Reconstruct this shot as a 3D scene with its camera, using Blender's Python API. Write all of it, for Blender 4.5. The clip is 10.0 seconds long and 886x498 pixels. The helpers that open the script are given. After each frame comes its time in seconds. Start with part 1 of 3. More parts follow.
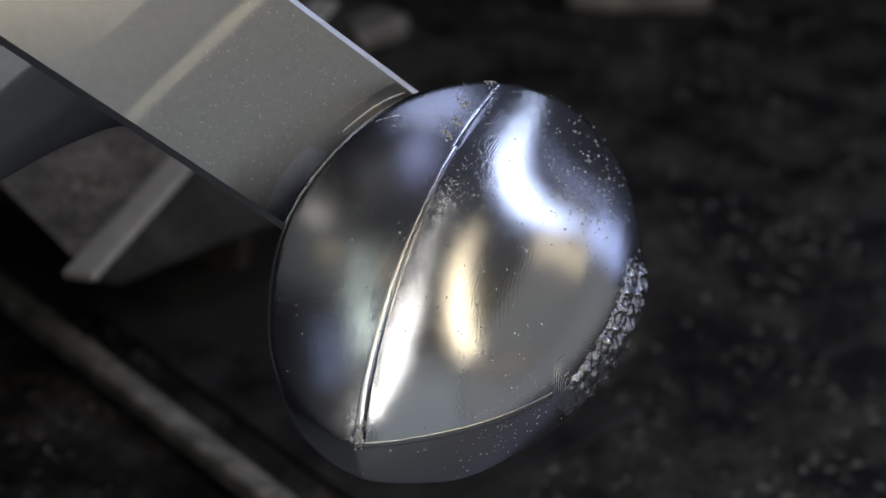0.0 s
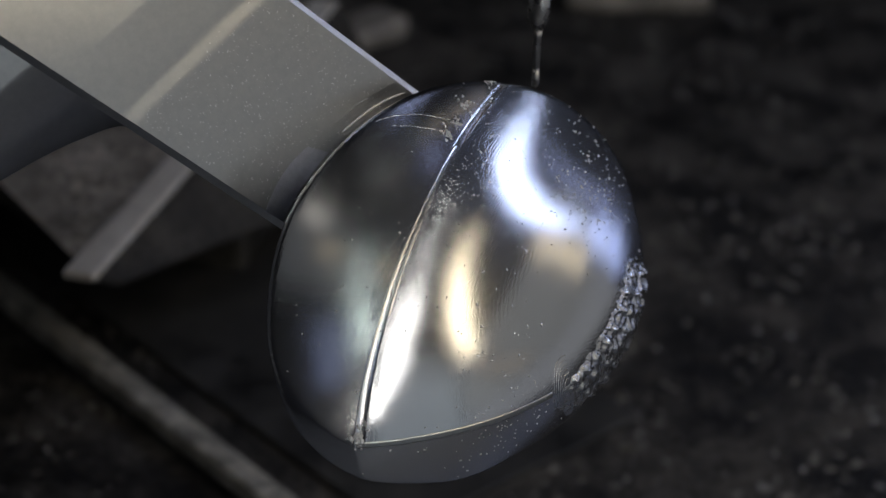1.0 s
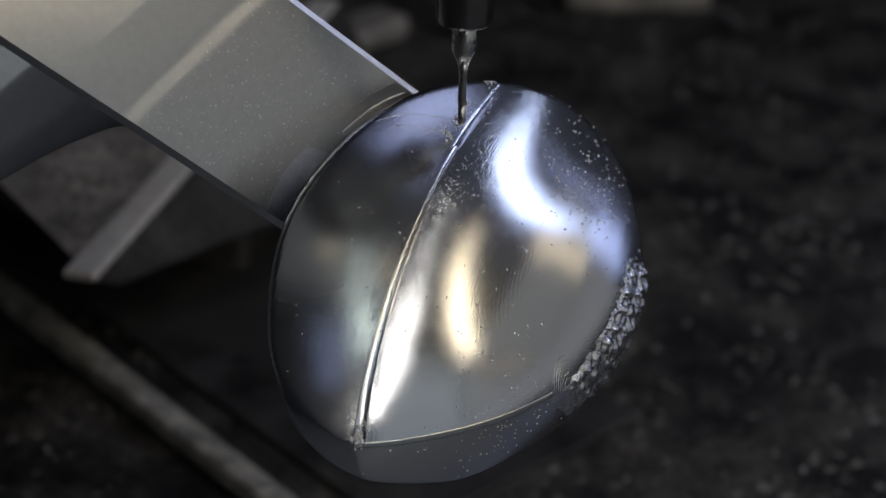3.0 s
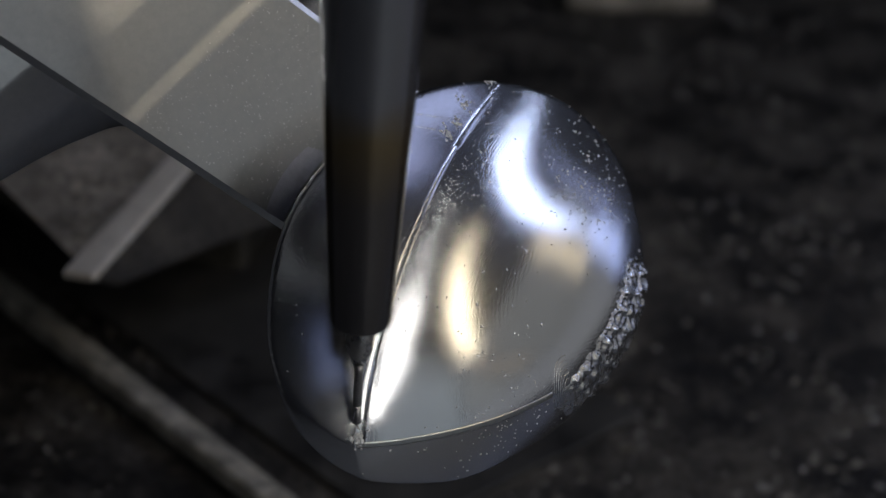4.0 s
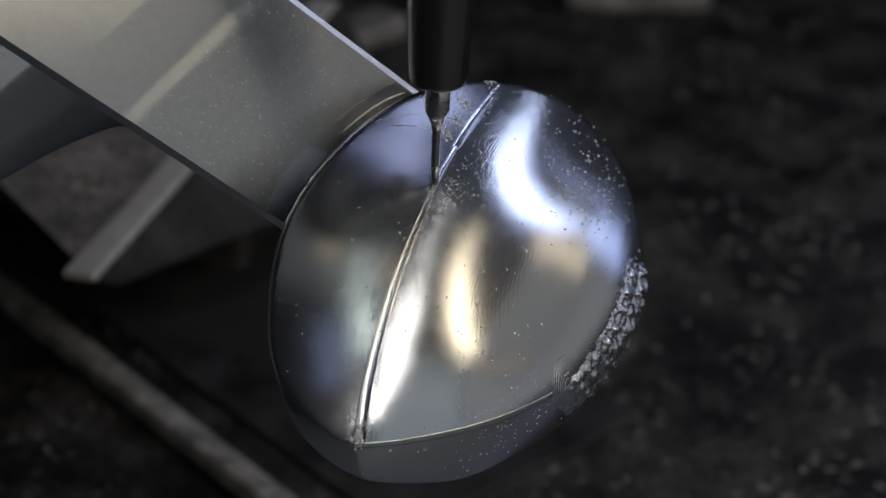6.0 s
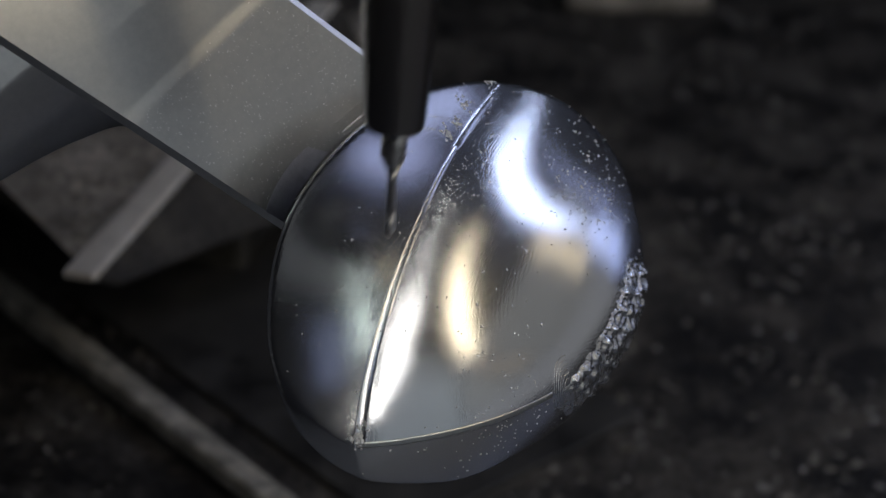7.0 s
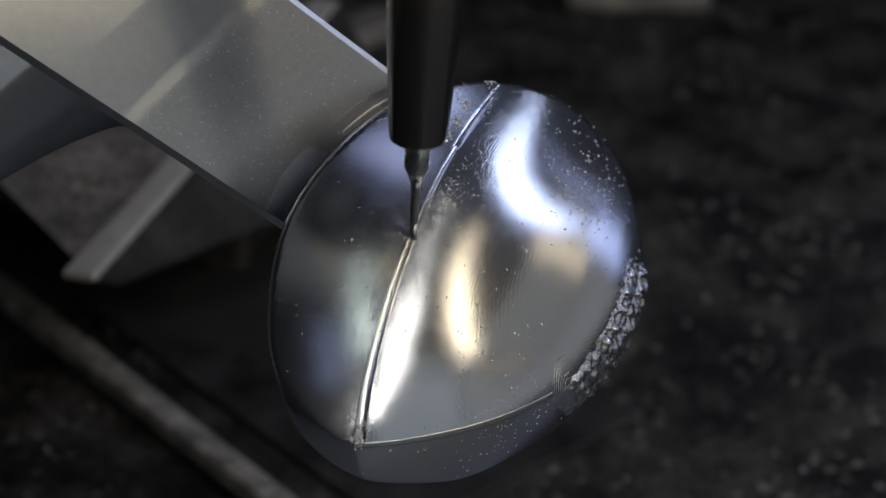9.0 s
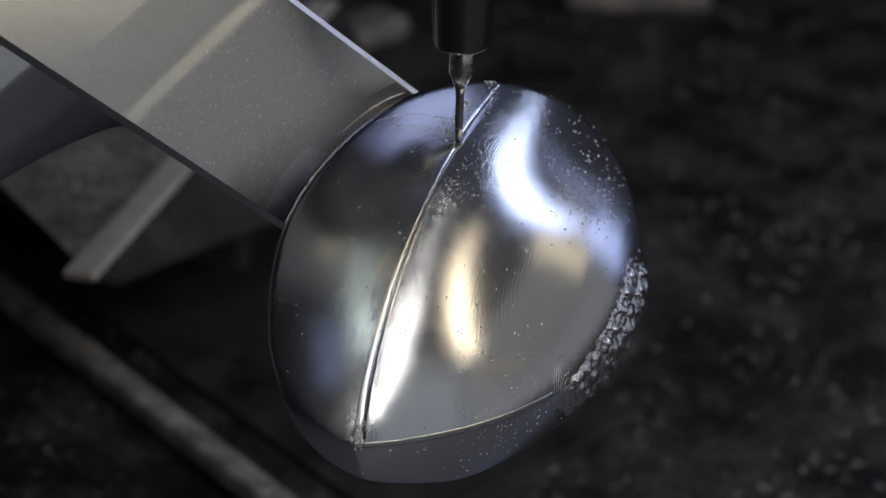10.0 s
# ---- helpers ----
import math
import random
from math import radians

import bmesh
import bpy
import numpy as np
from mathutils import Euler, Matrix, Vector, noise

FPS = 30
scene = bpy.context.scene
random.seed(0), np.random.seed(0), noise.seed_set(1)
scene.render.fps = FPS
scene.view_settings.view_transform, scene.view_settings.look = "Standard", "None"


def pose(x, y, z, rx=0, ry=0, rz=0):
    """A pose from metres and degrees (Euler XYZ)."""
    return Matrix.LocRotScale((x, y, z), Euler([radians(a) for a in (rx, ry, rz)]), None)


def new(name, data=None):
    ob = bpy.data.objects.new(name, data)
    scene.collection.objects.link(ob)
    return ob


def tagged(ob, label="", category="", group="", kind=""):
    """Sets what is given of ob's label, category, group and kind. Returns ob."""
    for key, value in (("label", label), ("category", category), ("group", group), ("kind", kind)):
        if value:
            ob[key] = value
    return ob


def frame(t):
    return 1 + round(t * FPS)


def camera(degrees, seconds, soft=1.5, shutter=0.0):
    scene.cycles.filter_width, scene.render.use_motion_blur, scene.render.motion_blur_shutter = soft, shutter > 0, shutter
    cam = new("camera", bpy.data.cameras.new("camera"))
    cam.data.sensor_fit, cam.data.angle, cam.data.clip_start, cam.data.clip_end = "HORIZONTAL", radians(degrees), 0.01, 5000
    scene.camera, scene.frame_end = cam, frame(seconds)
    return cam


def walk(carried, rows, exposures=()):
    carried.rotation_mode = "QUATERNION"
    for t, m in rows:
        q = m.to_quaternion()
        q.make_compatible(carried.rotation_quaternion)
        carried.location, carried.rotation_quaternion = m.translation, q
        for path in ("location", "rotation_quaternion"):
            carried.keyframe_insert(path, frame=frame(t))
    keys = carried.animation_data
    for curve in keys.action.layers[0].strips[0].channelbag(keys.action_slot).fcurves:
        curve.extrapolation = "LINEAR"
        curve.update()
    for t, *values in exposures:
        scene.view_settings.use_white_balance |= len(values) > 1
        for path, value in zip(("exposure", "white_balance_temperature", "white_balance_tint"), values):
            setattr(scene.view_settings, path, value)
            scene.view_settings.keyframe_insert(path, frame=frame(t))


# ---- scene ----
MM = 0.001
EYE = (-0.00256, -0.27734, 0.15363)
VIEW = pose(*EYE, 62, 0, 0) @ pose(0, 0, 0, 0, 0, 1.4)

cam = camera(26, 10.0, soft=1.2, shutter=0.5)
cam.data.dof.use_dof = True
cam.data.dof.focus_distance = 0.306
cam.data.dof.aperture_fstop = 17.0
walk(cam, [(0.0, VIEW), (10.0, VIEW)])

# ---- light ----
world = bpy.data.worlds.new("world")
scene.world = world
world.use_nodes = True
world.node_tree.nodes["Background"].inputs["Color"].default_value = (0.75, 0.85, 1.0, 1)
world.node_tree.nodes["Background"].inputs["Strength"].default_value = 0.03
scene.view_settings.exposure = 0.20

COOL, WARM, NEUTRAL = (0.60, 0.70, 1.0), (1.0, 0.84, 0.58), (1.0, 0.97, 0.90)
# unseen lamps, added where their reflections fit the tones on the head: name, both ends as seen from the work,
# distance, width, colour, strength, label
# curved lamps, unseen, shaped to the highlights they give on the head: points of their line as seen from the work, each
# with the width there
ARC = [((0.50, 0.74, 0.45), 0.002), ((0.558, 0.614, 0.561), 0.006), ((0.572, 0.529, 0.636), 0.015), ((0.600, 0.431, 0.679), 0.038), ((0.655, 0.320, 0.688), 0.066), ((0.741, 0.269, 0.615), 0.058), ((0.819, 0.289, 0.495), 0.028), ((0.873, 0.385, 0.298), 0.008), ((0.867, 0.497, 0.031), 0.003)]
WARM_LINE = [((0.624, 0.055, 0.780), 0.004), ((0.612, -0.090, 0.785), 0.016), ((0.634, -0.216, 0.743), 0.034), ((0.680, -0.350, 0.644), 0.046), ((0.748, -0.430, 0.506), 0.034), ((0.80, -0.45, 0.40), 0.006)]
WHITE_LINE = [((0.48, 0.15, 0.86), 0.002), ((0.467, 0.030, 0.884), 0.002), ((0.448, -0.162, 0.879), 0.004), ((0.453, -0.325, 0.831), 0.008), ((0.440, -0.434, 0.787), 0.022), ((0.423, -0.567, 0.709), 0.032), ((0.408, -0.707, 0.584), 0.036), ((0.361, -0.835, 0.420), 0.032), ((0.28, -0.92, 0.28), 0.010)]
GREEN_LINE = [((0.192, -0.163, 0.968), 0.003), ((0.177, -0.329, 0.928), 0.006), ((0.176, -0.479, 0.860), 0.010), ((0.205, -0.589, 0.779), 0.018), ((0.200, -0.680, 0.690), 0.004)]
DIM_LINE = [((0.633, 0.503, 0.588), 0.010), ((0.727, 0.476, 0.496), 0.030), ((0.803, 0.489, 0.340), 0.040), ((0.818, 0.568, 0.089), 0.030)]
FOOT_LINE = [((0.80, -0.46, 0.37), 0.05), ((0.86, -0.40, 0.30), 0.07), ((0.921, -0.316, 0.228), 0.07), ((0.97, -0.20, 0.14), 0.05)]
LAMPS = [
    ("unseen_side_lamp", (0.89, 0.40, 0.24), (0.83, 0.55, -0.06), 0.66, 0.07, (0.50, 0.60, 1.0), 1.3, "dim bluish side lamp, unseen, set to fit a reflection on the head"),
    ("unseen_warm_lamp", (0.83, 0.15, 0.54), (0.93, 0.30, 0.20), 0.70, 0.07, WARM, 0.9, "dim warm lamp, unseen, set to fit a reflection on the head"),
    ("unseen_top_lamp", (0.01, -0.22, 0.97), (0.03, -0.28, 0.96), 0.66, 0.05, WARM, 0.8, "small warm lamp overhead, unseen, set to fit a reflection on the head"),
    ("unseen_top_lamp", (-0.09, -0.05, 0.99), (-0.04, 0.00, 1.0), 0.66, 0.08, (1.0, 0.94, 0.82), 0.85, "small warm lamp overhead, unseen, set to fit a reflection on the head"),
    ("unseen_top_lamp", (0.285, -0.25, 0.92), (0.305, -0.33, 0.90), 0.66, 0.03, WARM, 0.9, "small warm lamp overhead, unseen, set to fit a reflection on the head"),
    # glowing panel added overhead to lift the head's dark left face
    ("fill_panel", (-0.06, 0.24, 0.97), (-0.10, -0.44, 0.89), 0.92, 0.40, (0.97, 0.98, 0.96), 0.022, "wide dim glowing panel overhead, added to fill the head's left side"),
    ("unseen_top_lamp", (0.02, -0.56, 0.83), (0.06, -0.80, 0.60), 0.72, 0.13, (0.50, 0.60, 1.0), 0.12, "faint bluish lamp panel, unseen, set to fit a reflection on the head"),
    ("unseen_top_lamp", (0.19, 0.38, 0.90), (0.40, 0.56, 0.72), 0.66, 0.09, (0.56, 0.64, 1.0), 1.0, "bluish lamp panel, unseen, set to fit a reflection on the head"),
    ("unseen_top_lamp", (0.05, 0.20, 0.97), (0.30, 0.25, 0.92), 0.70, 0.13, (0.56, 0.63, 1.0), 0.75, "faint bluish lamp panel, unseen, set to fit a reflection on the head"),
    ("unseen_top_lamp", (0.30, 0.22, 0.92), (0.36, 0.30, 0.88), 0.70, 0.05, (0.56, 0.62, 1.0), 0.5, "faint bluish lamp panel, unseen, set to fit a reflection on the head"),
]

# ---- materials ----


def material(name, color=(0.5, 0.5, 0.5), rough=0.5, metal=0.0):
    mat = bpy.data.materials.new(name)
    mat.use_nodes = True
    n = mat.node_tree.nodes["Principled BSDF"]
    n.inputs["Base Color"].default_value = (*color, 1)
    n.inputs["Roughness"].default_value = rough
    n.inputs["Metallic"].default_value = metal
    return mat, mat.node_tree.nodes, mat.node_tree.links, n


def add_node(nodes, kind, **values):
    n = nodes.new(kind)
    for key, value in values.items():
        n.inputs[key].default_value = value
    return n


def ramp(nodes, links, source, stops):
    r = nodes.new("ShaderNodeValToRGB")
    while len(r.color_ramp.elements) < len(stops):
        r.color_ramp.elements.new(0.5)
    for e, (p, c) in zip(r.color_ramp.elements, stops):
        e.position, e.color = p, (*c, 1)
    links.new(source, r.inputs[0])
    return r.outputs[0]


def noisy(name, dark, light, rough, metal, scale, bump=0.2, size=0.0005, rough_spread=0.1, edges=(0.36, 0.64)):
    """A surface with grain at two scales in colour, gloss and relief; scale in cells a metre."""
    mat, nodes, links, p = material(name, dark, rough, metal)
    co = nodes.new("ShaderNodeTexCoord")
    a = add_node(nodes, "ShaderNodeTexNoise", Scale=scale, Detail=6.0, Roughness=0.65)
    b = add_node(nodes, "ShaderNodeTexNoise", Scale=scale * 9, Detail=4.0, Roughness=0.6)
    links.new(co.outputs["Object"], a.inputs["Vector"])
    links.new(co.outputs["Object"], b.inputs["Vector"])
    mix = nodes.new("ShaderNodeMath")
    mix.operation = "MULTIPLY_ADD"
    mix.inputs[1].default_value = 0.35
    links.new(b.outputs[0], mix.inputs[0])
    half = nodes.new("ShaderNodeMath")
    half.operation = "MULTIPLY"
    half.inputs[1].default_value = 0.65
    links.new(a.outputs[0], half.inputs[0])
    links.new(half.outputs[0], mix.inputs[2])
    links.new(ramp(nodes, links, mix.outputs[0], [(edges[0], dark), (edges[1], light)]), p.inputs["Base Color"])
    m = add_node(nodes, "ShaderNodeMapRange")
    m.inputs[1].default_value, m.inputs[2].default_value = 0.3, 0.7
    m.inputs[3].default_value, m.inputs[4].default_value = rough - rough_spread, rough + rough_spread
    links.new(a.outputs[0], m.inputs[0])
    links.new(m.outputs[0], p.inputs["Roughness"])
    bn = add_node(nodes, "ShaderNodeBump", Strength=bump, Distance=size)
    links.new(b.outputs[0], bn.inputs["Height"])
    links.new(bn.outputs[0], p.inputs["Normal"])
    return mat


SEAM_N = Vector((-0.9088, 0.4020, -0.1113)).normalized()
SEAM_D = 0.959


def milled(name):
    """Finish-milled aluminium: scallops in planes along the seam, with hazy patches."""
    mat, nodes, links, p = material(name, (0.62, 0.63, 0.66), 0.26, 1.0)
    co = nodes.new("ShaderNodeTexCoord")
    dot = nodes.new("ShaderNodeVectorMath")
    dot.operation = "DOT_PRODUCT"
    dot.inputs[1].default_value = SEAM_N
    links.new(co.outputs["Object"], dot.inputs[0])
    wob = add_node(nodes, "ShaderNodeTexNoise", Scale=60.0, Detail=2.0)
    links.new(co.outputs["Object"], wob.inputs["Vector"])
    ma = nodes.new("ShaderNodeMath")
    ma.operation = "MULTIPLY_ADD"
    ma.inputs[1].default_value = 0.00012
    links.new(wob.outputs[0], ma.inputs[0])
    links.new(dot.outputs["Value"], ma.inputs[2])
    sep = nodes.new("ShaderNodeSeparateXYZ")
    links.new(co.outputs["Object"], sep.inputs[0])
    high = nodes.new("ShaderNodeMath")
    high.operation = "SUBTRACT"
    high.inputs[1].default_value = 0.014
    links.new(sep.outputs["Z"], high.inputs[0])
    square = nodes.new("ShaderNodeMath")
    square.operation = "MULTIPLY"
    links.new(high.outputs[0], square.inputs[0])
    links.new(high.outputs[0], square.inputs[1])
    bow = nodes.new("ShaderNodeMath")
    bow.operation = "MULTIPLY_ADD"
    bow.inputs[1].default_value = -900.0
    bow.inputs[2].default_value = 1.0
    links.new(square.outputs[0], bow.inputs[0])
    bent = nodes.new("ShaderNodeMath")
    bent.operation = "MULTIPLY"
    links.new(ma.outputs[0], bent.inputs[0])
    links.new(bow.outputs[0], bent.inputs[1])
    sc = nodes.new("ShaderNodeMath")
    sc.operation = "MULTIPLY"
    sc.inputs[1].default_value = 2 * math.pi / 0.00036
    links.new(bent.outputs[0], sc.inputs[0])
    sn = nodes.new("ShaderNodeMath")
    sn.operation = "SINE"
    links.new(sc.outputs[0], sn.inputs[0])
    fine = add_node(nodes, "ShaderNodeTexNoise", Scale=4200.0, Detail=2.0, Roughness=0.6)
    links.new(co.outputs["Object"], fine.inputs["Vector"])
    sm = nodes.new("ShaderNodeMath")
    sm.operation = "MULTIPLY_ADD"
    area = add_node(nodes, "ShaderNodeTexNoise", Scale=45.0, Detail=1.0)
    links.new(co.outputs["Object"], area.inputs["Vector"])
    fade = nodes.new("ShaderNodeMapRange")
    fade.inputs[1].default_value, fade.inputs[2].default_value = 0.40, 0.68
    fade.inputs[3].default_value, fade.inputs[4].default_value = 0.03, 0.085
    links.new(area.outputs[0], fade.inputs[0])
    plain = nodes.new("ShaderNodeMapRange")
    plain.inputs[1].default_value, plain.inputs[2].default_value = SEAM_D * MM - 0.001, SEAM_D * MM + 0.001
    plain.inputs[3].default_value, plain.inputs[4].default_value = 1.0, 0.25
    links.new(dot.outputs["Value"], plain.inputs[0])
    less = nodes.new("ShaderNodeMath")
    less.operation = "MULTIPLY"
    links.new(fade.outputs[0], less.inputs[0])
    links.new(plain.outputs[0], less.inputs[1])
    links.new(less.outputs[0], sm.inputs[1])
    links.new(sn.outputs[0], sm.inputs[0])
    links.new(fine.outputs[0], sm.inputs[2])
    patch = add_node(nodes, "ShaderNodeTexNoise", Scale=70.0, Detail=5.0, Roughness=0.6)
    links.new(co.outputs["Object"], patch.inputs["Vector"])
    m = nodes.new("ShaderNodeMapRange")
    m.inputs[1].default_value, m.inputs[2].default_value = 0.3, 0.7
    m.inputs[3].default_value, m.inputs[4].default_value = 0.085, 0.135
    links.new(patch.outputs[0], m.inputs[0])
    side = nodes.new("ShaderNodeMapRange")
    side.inputs[1].default_value, side.inputs[2].default_value = SEAM_D * MM - 0.0006, SEAM_D * MM + 0.0006
    side.inputs[3].default_value, side.inputs[4].default_value = 0.0, 1.0
    links.new(dot.outputs["Value"], side.inputs[0])
    hazier = nodes.new("ShaderNodeMath")
    hazier.operation = "MULTIPLY_ADD"
    hazier.inputs[1].default_value = 0.045
    links.new(side.outputs[0], hazier.inputs[0])
    links.new(m.outputs[0], hazier.inputs[2])
    links.new(hazier.outputs[0], p.inputs["Roughness"])
    links.new(ramp(nodes, links, patch.outputs[0], [(0.3, (0.58, 0.59, 0.62)), (0.7, (0.63, 0.64, 0.66))]), p.inputs["Base Color"])
    bn = add_node(nodes, "ShaderNodeBump", Strength=0.75, Distance=0.00002)
    links.new(sm.outputs[0], bn.inputs["Height"])
    links.new(bn.outputs[0], p.inputs["Normal"])
    haze = nodes.new("ShaderNodeBsdfPrincipled")
    haze.inputs["Metallic"].default_value = 1.0
    haze.inputs["Roughness"].default_value = 0.42
    haze.inputs["Base Color"].default_value = (0.60, 0.61, 0.64, 1)
    links.new(bn.outputs[0], haze.inputs["Normal"])
    both = nodes.new("ShaderNodeMixShader")
    both.inputs[0].default_value = 0.12
    links.new(p.outputs[0], both.inputs[1])
    links.new(haze.outputs[0], both.inputs[2])
    links.new(both.outputs[0], nodes["Material Output"].inputs["Surface"])
    return mat


ALU = milled("finish_milled_aluminium")
ALU_FACE = noisy("flat_milled_aluminium", (0.44, 0.45, 0.465), (0.50, 0.51, 0.515), 0.32, 1.0, 700, 0.12, 0.00003, 0.04)
ALU_CUT = noisy("bright_cut_aluminium", (0.72, 0.73, 0.76), (0.85, 0.86, 0.88), 0.20, 1.0, 900, 0.3, 0.00003, 0.06)
# brushed aluminium whose blue tint paints in the ledge's bluish reflection
ALU_BLUISH = noisy("blue_tinted_brushed_aluminium", (0.50, 0.51, 0.58), (0.64, 0.65, 0.72), 0.34, 1.0, 900, 0.3, 0.00003, 0.06)
ALU_ROUGH = noisy("rough_milled_aluminium", (0.50, 0.505, 0.515), (0.76, 0.77, 0.78), 0.25, 1.0, 500, 0.4, 0.0001, 0.1)
CHIP = noisy("aluminium_chips", (0.75, 0.76, 0.78), (0.93, 0.93, 0.94), 0.40, 0.35, 800, 0.3, 0.00005)
DULL_CHIP = noisy("oily_chips", (0.10, 0.094, 0.084), (0.36, 0.34, 0.31), 0.5, 0.3, 120, 0.3, 0.0003)
STEEL = noisy("ground_tool_steel", (0.48, 0.47, 0.46), (0.60, 0.59, 0.57), 0.28, 1.0, 700, 0.2, 0.00003, 0.05)
CARBIDE = noisy("grey_carbide", (0.40, 0.39, 0.38), (0.52, 0.51, 0.50), 0.30, 1.0, 900, 0.2, 0.00002, 0.05)
TABLE = noisy("oily_machine_table", (0.004, 0.0037, 0.0035), (0.105, 0.094, 0.082), 0.65, 0.0, 42, 0.6, 0.003, 0.12, (0.44, 0.62))
CAST = noisy("grey_cast_fixture", (0.04, 0.036, 0.034), (0.66, 0.60, 0.52), 0.5, 0.2, 55, 0.4, 0.001)
RAIL = noisy("worn_steel_rail", (0.16, 0.15, 0.13), (0.85, 0.81, 0.70), 0.55, 0.2, 130, 0.4, 0.001)
DARK_WALL = noisy("dark_unseen_wall", (0.075, 0.08, 0.10), (0.12, 0.126, 0.15), 0.5, 0.0, 6, 0.2, 0.001)
BROWN_WALL = noisy("brownish_unseen_wall", (0.17, 0.155, 0.14), (0.25, 0.23, 0.21), 0.5, 0.0, 6, 0.2, 0.001)
WALL = noisy("grey_unseen_wall", (0.40, 0.41, 0.43), (0.50, 0.50, 0.52), 0.5, 0.0, 6, 0.2, 0.001)
REFLECTOR = noisy("grey_reflector", (0.11, 0.118, 0.14), (0.19, 0.20, 0.23), 0.5, 0.3, 30, 0.3, 0.0005)
# dark casting colour that holds the shade of the clamp's sides and post
SHADED_CAST = noisy("shaded_casting", (0.006, 0.0055, 0.005), (0.10, 0.09, 0.075), 0.6, 0.0, 45, 0.4, 0.001)
EDGE = noisy("worn_bright_edge", (0.60, 0.56, 0.50), (0.86, 0.82, 0.74), 0.5, 0.2, 60, 0.3, 0.0005)
BLACK = noisy("gap_black", (0.008, 0.008, 0.008), (0.065, 0.062, 0.058), 0.6, 0.0, 60, 0.3, 0.0005)
HOUSING = noisy("dark_lamp_housing", (0.04, 0.04, 0.045), (0.06, 0.06, 0.065), 0.5, 0.2, 60, 0.2, 0.0003)


def holder_steel():
    """Shrink-fit holder: blued black at the nose, straw-brown band, bare steel above."""
    mat, nodes, links, p = material("heat_tinted_holder_steel", (0.03, 0.03, 0.03), 0.20, 1.0)
    co = nodes.new("ShaderNodeTexCoord")
    sep = nodes.new("ShaderNodeSeparateXYZ")
    links.new(co.outputs["Object"], sep.inputs[0])
    nz = add_node(nodes, "ShaderNodeTexNoise", Scale=120.0, Detail=4.0)
    links.new(co.outputs["Object"], nz.inputs["Vector"])
    ma = nodes.new("ShaderNodeMath")
    ma.operation = "MULTIPLY_ADD"
    ma.inputs[1].default_value = 0.006
    links.new(nz.outputs[0], ma.inputs[0])
    links.new(sep.outputs["Z"], ma.inputs[2])
    mr = nodes.new("ShaderNodeMapRange")
    mr.inputs[1].default_value, mr.inputs[2].default_value = 0.019, 0.099
    links.new(ma.outputs[0], mr.inputs[0])
    links.new(ramp(nodes, links, mr.outputs[0], [(0.0, (0.18, 0.172, 0.17)), (0.30, (0.23, 0.21, 0.195)), (0.42, (0.44, 0.34, 0.19)), (0.50, (0.52, 0.52, 0.54)), (1.0, (0.60, 0.60, 0.62))]), p.inputs["Base Color"])
    fine = add_node(nodes, "ShaderNodeTexNoise", Scale=1500.0, Detail=3.0)
    links.new(co.outputs["Object"], fine.inputs["Vector"])
    bn = add_node(nodes, "ShaderNodeBump", Strength=0.2, Distance=0.00003)
    links.new(fine.outputs[0], bn.inputs["Height"])
    links.new(bn.outputs[0], p.inputs["Normal"])
    return mat


HOLDER = holder_steel()


def glow(name, color, strength):
    mat, nodes, links, p = material(name, color, 0.5, 0.0)
    p.inputs["Emission Color"].default_value = (*color, 1)
    p.inputs["Emission Strength"].default_value = strength
    return mat


# ---- building helpers ----


def mesh_object(name, verts, faces, mat, parent=None, label="", smooth=True):
    me = bpy.data.meshes.new(name)
    me.from_pydata([tuple(v) for v in verts], [], faces)
    me.materials.append(mat)
    if smooth:
        me.polygons.foreach_set("use_smooth", [True] * len(me.polygons))
    me.update()
    ob = new(name, me)
    if parent:
        ob.parent = parent
    if label:
        ob["label"] = label
    return ob


def part(name, bm, mat, parent=None, label="", smooth=False):
    me = bpy.data.meshes.new(name)
    bmesh.ops.recalc_face_normals(bm, faces=bm.faces)
    bm.to_mesh(me)
    bm.free()
    me.materials.append(mat)
    if smooth:
        me.polygons.foreach_set("use_smooth", [True] * len(me.polygons))
    ob = new(name, me)
    if parent:
        ob.parent = parent
    if label:
        ob["label"] = label
    return ob


def box(m, sx, sy, sz, bevel=0.0, bm=None, segments=2):
    bm = bm or bmesh.new()
    made = bmesh.ops.create_cube(bm, size=1.0, matrix=m @ Matrix.Diagonal((sx, sy, sz, 1)))
    if bevel:
        edges = list({e for v in made["verts"] for e in v.link_edges})
        bmesh.ops.bevel(bm, geom=edges, offset=bevel, segments=segments, affect="EDGES", profile=0.5)
    return bm


def turned(name, profile, mat, parent, label="", steps=64):
    """A turned part round z from (radius, height) pairs in metres."""
    verts, faces = [], []
    for r, z in profile:
        for k in range(steps):
            a = 2 * math.pi * k / steps
            verts.append((r * math.cos(a), r * math.sin(a), z))
    for i in range(len(profile) - 1):
        for k in range(steps):
            j = (k + 1) % steps
            faces.append((i * steps + k, i * steps + j, (i + 1) * steps + j, (i + 1) * steps + k))
    faces.append(tuple(range(steps - 1, -1, -1)))
    faces.append(tuple((len(profile) - 1) * steps + k for k in range(steps)))
    return mesh_object(name, verts, faces, mat, parent, label)


# ---- the machine table, with unseen walls and panes round it ----


